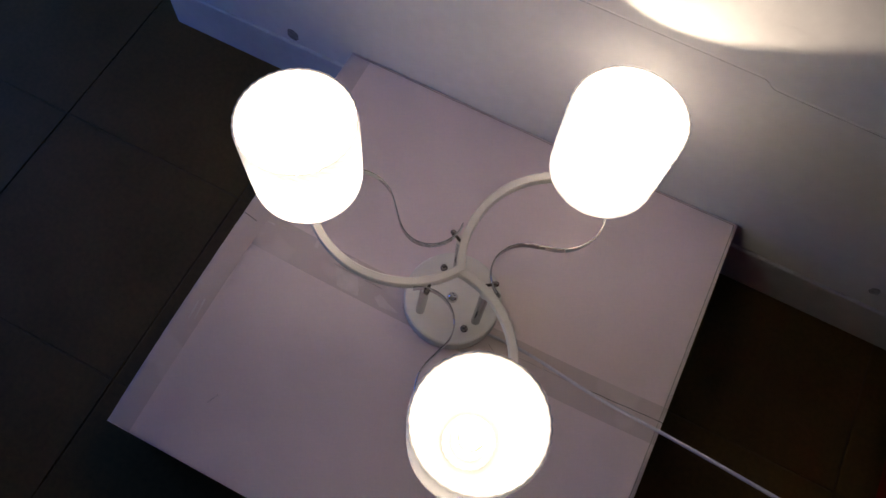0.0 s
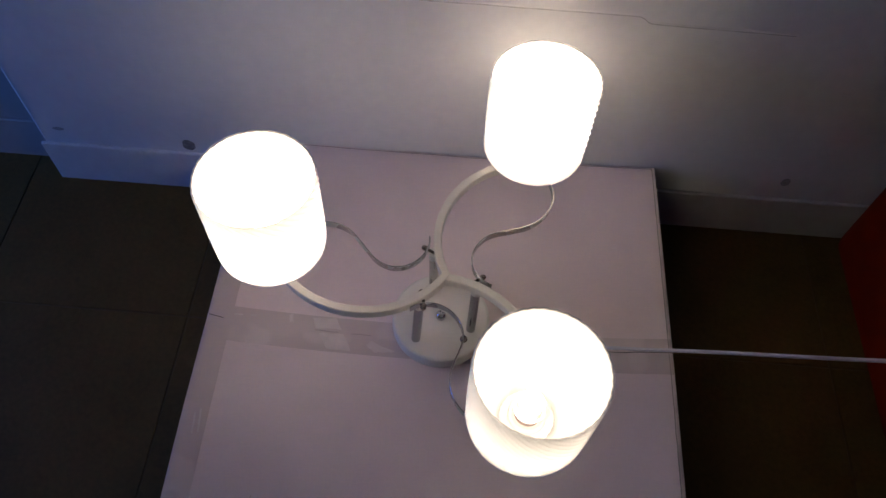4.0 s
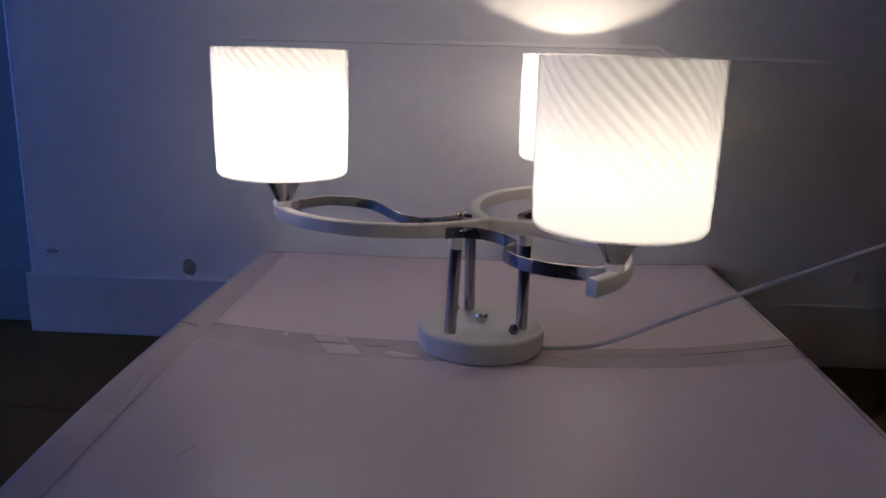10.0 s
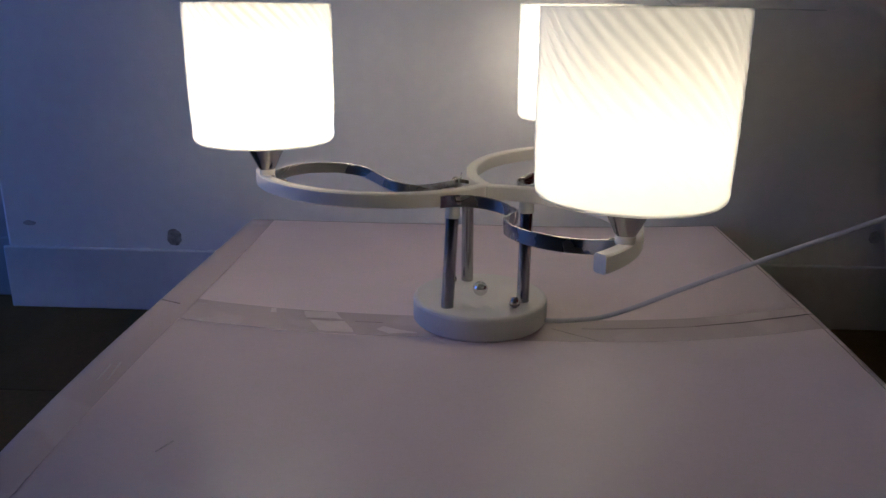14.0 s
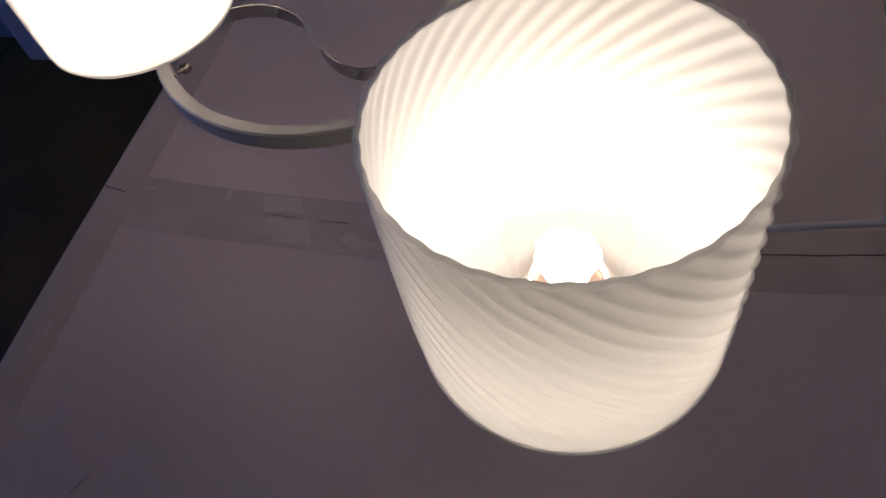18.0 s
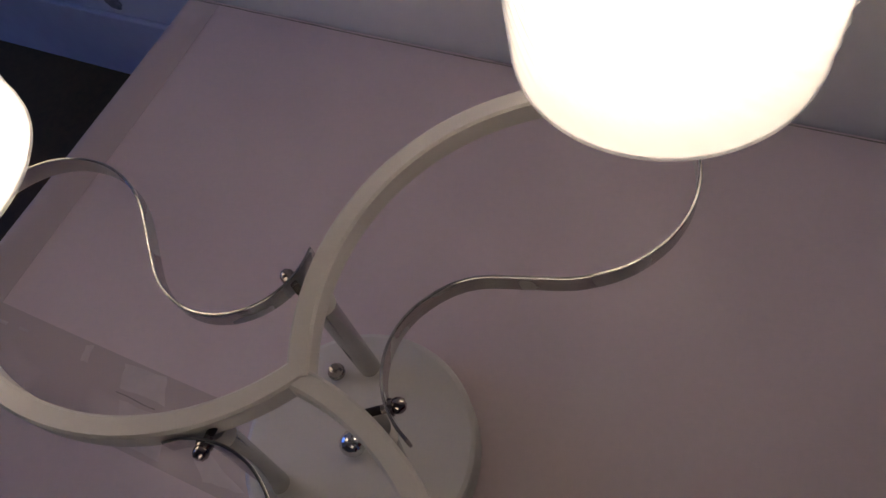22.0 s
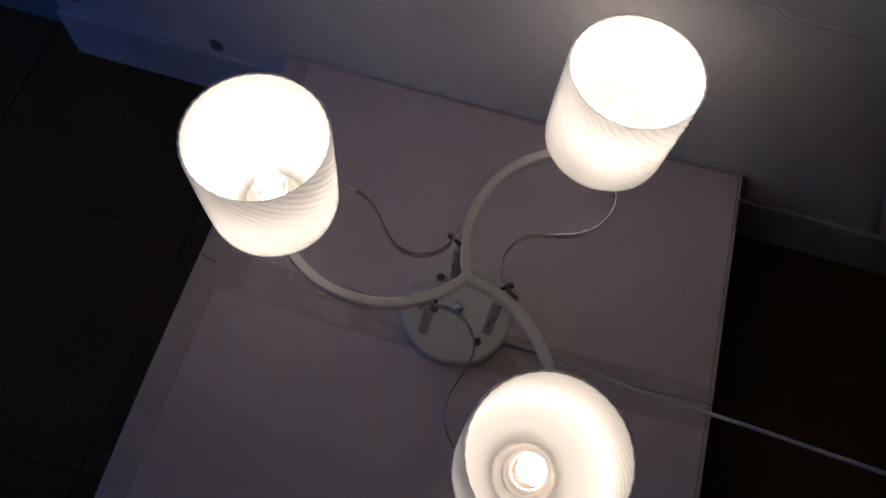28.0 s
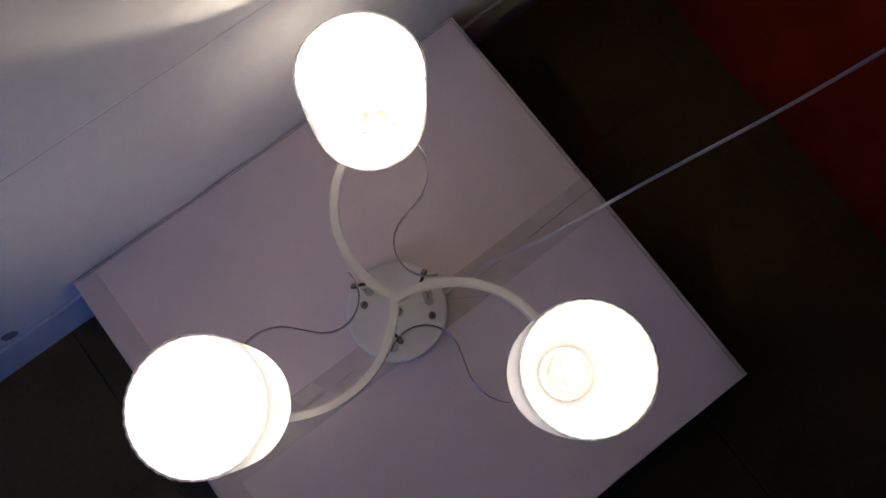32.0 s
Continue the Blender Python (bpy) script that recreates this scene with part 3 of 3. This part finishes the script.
def rod(p, q, r, k=18):
    return sweep([p, q], circle(r, k), ups=[(0, 1, 0), (0, 1, 0)])


ARM_MID = ARM_TOP - ARM_H / 2


TWIST = 17.0


def shade_mesh(at):
    """A ribbed opal cylinder with a rounded, nearly closed foot; inner faces carry the milky core."""
    bm = bmesh.new()
    ribs, seg = 37, 10
    k = ribs * seg
    H = SHADE_TOP - SHADE_BOT
    outer = [(0.019, 0.0), (0.038, 0.0002), (0.052, 0.0005), (0.0575, 0.0016), (0.0597, 0.0042), (0.0603, 0.0085), (0.0604, 0.020)]
    m = 60
    outer += [(0.0604 + 0.0003 * i / m, 0.020 + (H - 0.022) * i / m) for i in range(1, m + 1)]
    inner = []
    for r, z in outer:
        wall = 0.0009 + 0.0009 * max(0.0, min(1.0, (z - H + 0.009) / 0.007))
        inner.append((max(0.019, r - (wall if r > 0.058 else 0.0011)), z + (0.0012 if z < 0.004 else 0.0012 * max(0, 1 - z / 0.02))))

    def ring(r, z, wave):
        vs = []
        for i in range(k):
            a = 2 * math.pi * i / k - TWIST * (z - H)
            w = 0.5 * math.cos(2 * math.pi * i / seg)
            rr = r + wave * w
            vs.append(bm.verts.new((at[0] + rr * math.cos(a), at[1] + rr * math.sin(a), SHADE_BOT + z)))
        return vs

    def amp(z):
        return 0.0014 * min(1.0, max(0.0, (z - 0.012) / 0.03)) * (1 - 0.4 * min(1.0, max(0.0, (z - H + 0.008) / 0.008)))

    def amp_inside(z):
        return 0.55 * amp(z) * min(1.0, max(0.0, (z - 0.020) / 0.055))

    ro = [ring(r, z, amp(z)) for r, z in outer]
    ri = [ring(r, z, amp_inside(z)) for r, z in inner]
    lip = [ring(0.0610, H - 0.0007, amp(H)), ring(0.0605, H, amp(H)), ring(0.0595, H, amp(H)), ring(0.0589, H - 0.0008, amp_inside(H))]

    def join(a, b, mi):
        for i in range(k):
            j = (i + 1) % k
            f = bm.faces.new((a[i], a[j], b[j], b[i]))
            f.material_index = mi
            f.smooth = True

    for a, b in zip(ro, ro[1:]):
        join(a, b, 1)
    join(ro[-1], lip[0], 2)
    join(lip[0], lip[1], 2)
    join(lip[1], lip[2], 2)
    join(lip[2], lip[3], 2)
    join(lip[3], ri[-1], 0)
    for a, b in zip(ri, ri[1:]):
        join(b, a, 0)
    join(ri[0], ro[0], 0)
    bmesh.ops.recalc_face_normals(bm, faces=bm.faces)
    return bm


BULB_Z = 0.204
POST_FOOT = ((-0.0284, -0.0330), (-0.0270, -0.0300), (-0.0311, -0.0257))
LIGHT_UP, POWER = (-0.012, 0.0175, -0.011), (1.45, 1.32, 0.60)
for n, turn in enumerate((0.0, -120.0, -240.0)):
    (sx, sy), lift, bent = SHADE_AT[n], SHADE_LIFT[n], BAND_TURN[n]
    on_lamp("post", rod((*POST_FOOT[n], BASE_TOP - 0.001), (-0.0250, -0.0300, ARM_TOP - ARM_H - 0.010), 0.0056), BRUSHED, turn, "brushed metal post", True)
    on_lamp("post_collar", rod((-0.02515, -0.0301, ARM_TOP - ARM_H - 0.0105), (-0.0246, -0.0297, ARM_TOP - ARM_H + 0.001), 0.0063), WHITE_METAL, turn, "", True)
    on_lamp("arm", sweep(arc(*ARM_BOW[n], -30.5, -167.5, ARM_MID - 0.0003 * n, 64), bar(ARM_W, ARM_H)), WHITE_METAL, turn, lift=lift)
    ribbon = sweep(strip_path(ARM_MID + 0.0004), bar(0.0013, 0.0102, 0.0003))
    ribbon.normal_update()
    # Faces turned up or down take the metal with the painted glint.
    for f in ribbon.faces:
        f.material_index = 1 if abs(f.normal.z) > 0.4 else 0
    band = on_lamp("band", ribbon, [BAND_CHROME, EDGE_GLINT], bent, "thin polished chrome band bent in an S", True, lift=lift)
    for px, py, hx, hy in ((-0.0240, 0.0385, 0.88, -0.47), (-0.1748, 0.0077, -0.77, -0.64)):
        facing = Matrix.Translation((px, py, ARM_MID)) @ Vector((-hx, -hy, 0)).to_track_quat("Z", "Y").to_matrix().to_4x4()
        nut = lathe([(0.0020, -0.0078), (0.0020, -0.0046), (0.0040, -0.0046), (0.0040, -0.0026), (0.0034, -0.0022), (0.0038, -0.0008), (0.0036, 0.0010), (0.0024, 0.0028), (0, 0.0034)], 16)
        bmesh.ops.transform(nut, matrix=facing @ Matrix.Scale(0.88, 4), verts=nut.verts)
        on_lamp("acorn_nut", nut, NUT, bent, "", True, band, lift=lift)
        if px < -0.1:
            continue
        bolt = lathe([(0, -0.0172), (0.0015, -0.0172), (0.0018, -0.0168), (0.0018, -0.0070), (0, -0.0070)], 12)
        bmesh.ops.transform(bolt, matrix=facing, verts=bolt.verts)
        on_lamp("bolt", bolt, BOLT, bent, "dark bolt end through the arm", True, band, lift=lift)
    on_lamp("cup_collar", lathe([(0.0, ARM_TOP - 0.001), (0.0066, ARM_TOP - 0.001), (0.0066, ARM_TOP + 0.0042), (0.0060, ARM_TOP + 0.0048), (0.0, ARM_TOP + 0.0048)], 32, at=(sx, sy, 0)), WHITE_METAL, 0.0, "", True, lift=lift)
    cup = lathe([(0.0, ARM_TOP + 0.0046), (0.0066, ARM_TOP + 0.0046), (0.0072, ARM_TOP + 0.0054), (0.0092, ARM_TOP + 0.0095), (0.0125, ARM_TOP + 0.0160), (0.0170, ARM_TOP + 0.0240),
                 (0.0192, SHADE_BOT - 0.001), (0.0194, SHADE_BOT - 0.0004), (0.0, SHADE_BOT - 0.0004)], 40, at=(sx, sy, 0))
    on_lamp("bulb_holder", cup, BRUSHED, 0.0, "tapered chrome bulb holder", True, lift=lift)
    on_lamp("socket", lathe([(0.0, SHADE_BOT - 0.0003), (0.0185, SHADE_BOT - 0.0003), (0.0185, SHADE_BOT + 0.004), (0.0180, SHADE_BOT + 0.0100), (0.0165, SHADE_BOT + 0.0115), (0.0, SHADE_BOT + 0.0115)],
                            40, at=(sx, sy, 0)), SOCKET_WHITE, 0.0, "white bulb socket", True, lift=lift)
    ring = lathe([(0.0187, SHADE_BOT + 0.0014), (0.0266, SHADE_BOT + 0.0014), (0.0262, SHADE_BOT + 0.0026), (0.0245, SHADE_BOT + 0.0042), (0.0215, SHADE_BOT + 0.0047), (0.0187, SHADE_BOT + 0.0044)], 96, at=(sx, sy, 0), closed=True)
    for v in ring.verts:
        dx, dy = v.co.x - sx, v.co.y - sy
        if math.hypot(dx, dy) > 0.021:
            k = 1 + 0.018 * math.cos(24 * math.atan2(dy, dx))
            v.co.x, v.co.y = sx + dx * k, sy + dy * k
    on_lamp("clamping_ring", ring, SOCKET_WHITE, 0.0, "white scalloped clamping ring", True, lift=lift)
    sh = shade_mesh((sx, sy))
    bmesh.ops.translate(sh, vec=Vector((0, 0, lift)), verts=sh.verts)
    on_lamp("shade", sh, [OPAL_CORE, OPAL_GLAZE, OPAL_LIP], 0.0, "white opal glass shade with slanting ribs")
    by = sy - (0.0, 0.012, 0.0)[n]
    bulb = on_lamp("bulb", lathe([(0.0125, BULB_Z - 0.038), (0.0130, BULB_Z - 0.030), (0.0160, BULB_Z - 0.020), (0.0212, BULB_Z - 0.009), (0.0228, BULB_Z), (0.0212, BULB_Z + 0.009),
                                  (0.0165, BULB_Z + 0.016), (0.009, BULB_Z + 0.0212), (0, BULB_Z + 0.0228)], 32, at=(sx, by, 0)), GLASS, 0.0, "clear glass globe bulb", True, lift=lift)
    bulb.visible_shadow = False
    on_lamp("bulb_cap", lathe([(0.0134, SHADE_BOT + 0.0118), (0.0134, BULB_Z - 0.033), (0.0142, BULB_Z - 0.031), (0.0132, BULB_Z - 0.0290), (0.006, BULB_Z - 0.0275), (0, BULB_Z - 0.027)], 24, at=(sx, by, 0)), BRASS, 0.0,
            "", True, bulb, lift=lift)
    # White ring added for the silver reflections round the clear glass neck.
    neck = [(0.0136, -0.0012), (0.0152, -0.0004), (0.0156, 0.0010), (0.0148, 0.0020), (0.0138, 0.0016)]
    on_lamp("neck_reflection", lathe([(r, BULB_Z - 0.0280 + z) for r, z in neck], 48, at=(sx, by, 0), closed=True), SOCKET_WHITE, 0.0, "added white ring for the reflections round the bulb neck", True, bulb, lift=lift)
    # The filament's glare is put into its shape, a swollen glowing blob.
    fz = BULB_Z + LIGHT_UP[n] - 0.007
    glowing = lathe([(0, fz - 0.003), (0.0072, fz - 0.0015), (0.0110, fz + 0.003), (0.0120, fz + 0.007), (0.0100, fz + 0.0115), (0.0058, fz + 0.015), (0, fz + 0.017)], 24, at=(sx, by, 0))
    for v in glowing.verts:
        v.co += 0.0022 * noise.noise_vector(v.co * 130.0 + Vector((n * 3.0, 0, 0)))
    fil = on_lamp("filament", glowing, FILAMENT, 0.0, "glowing filament swollen to the size of its glare", True, bulb, lift=lift)
    fil.visible_shadow = False
    lamp("bulb_light", "POINT", Matrix.Translation((sx, by, BULB_Z + LIGHT_UP[n] + lift)), LAMP_WATTS * POWER[n], BULB_WARM, radius=0.006)


def cable_path():
    keys = [(0.056, -0.0165, 0.0030), (0.080, -0.0165, 0.0035), (0.12, -0.0205, 0.0130), (0.20, -0.0440, 0.0600), (0.30, -0.0640, 0.1110), (0.45, -0.0975, 0.1915),
            (0.60, -0.1230, 0.2660), (0.80, -0.1500, 0.2900), (1.00, -0.1600, 0.2800)]
    pts = []
    for i in range(len(keys) - 1):
        p0, p1, p2, p3 = (Vector(keys[max(0, min(len(keys) - 1, i + k))]) for k in (-1, 0, 1, 2))
        for s in range(8):
            t = s / 8
            pts.append(0.5 * ((2 * p1) + (p2 - p0) * t + (2 * p0 - 5 * p1 + 4 * p2 - p3) * t * t + (3 * p1 - p0 - 3 * p2 + p3) * t ** 3))
    pts.append(Vector(keys[-1]))
    return pts


on_lamp("power_cable", sweep(cable_path(), circle(0.0021, 10)), CABLE_PVC, 0, "white power cable", True)

# ---- red sofa ----
sofa = empty("sofa", (SOFA_X, 0, FLOOR))
tagged(sofa, "dark red cloth sofa standing against the wall in shade", "sofa")


def on_sofa(name, x0, y0, z0, x1, y1, z1, bevel):
    bm = slab(x0, y0, z0, x1, y1, z1, bevel, 4)
    bmesh.ops.translate(bm, vec=Vector((-SOFA_X, 0, -FLOOR)), verts=bm.verts)
    return part(name, bm, RED_CLOTH, sofa, smooth=True)


on_sofa("armrest", SOFA_X, -0.55, FLOOR, SOFA_X + 0.20, WALL_Y - 0.012, 0.262, 0.025)
on_sofa("seat", SOFA_X + 0.202, -0.52, FLOOR, 1.75, WALL_Y - 0.20, 0.16, 0.03)
on_sofa("backrest", SOFA_X + 0.202, WALL_Y - 0.198, FLOOR, 1.75, WALL_Y - 0.012, 0.50, 0.03)
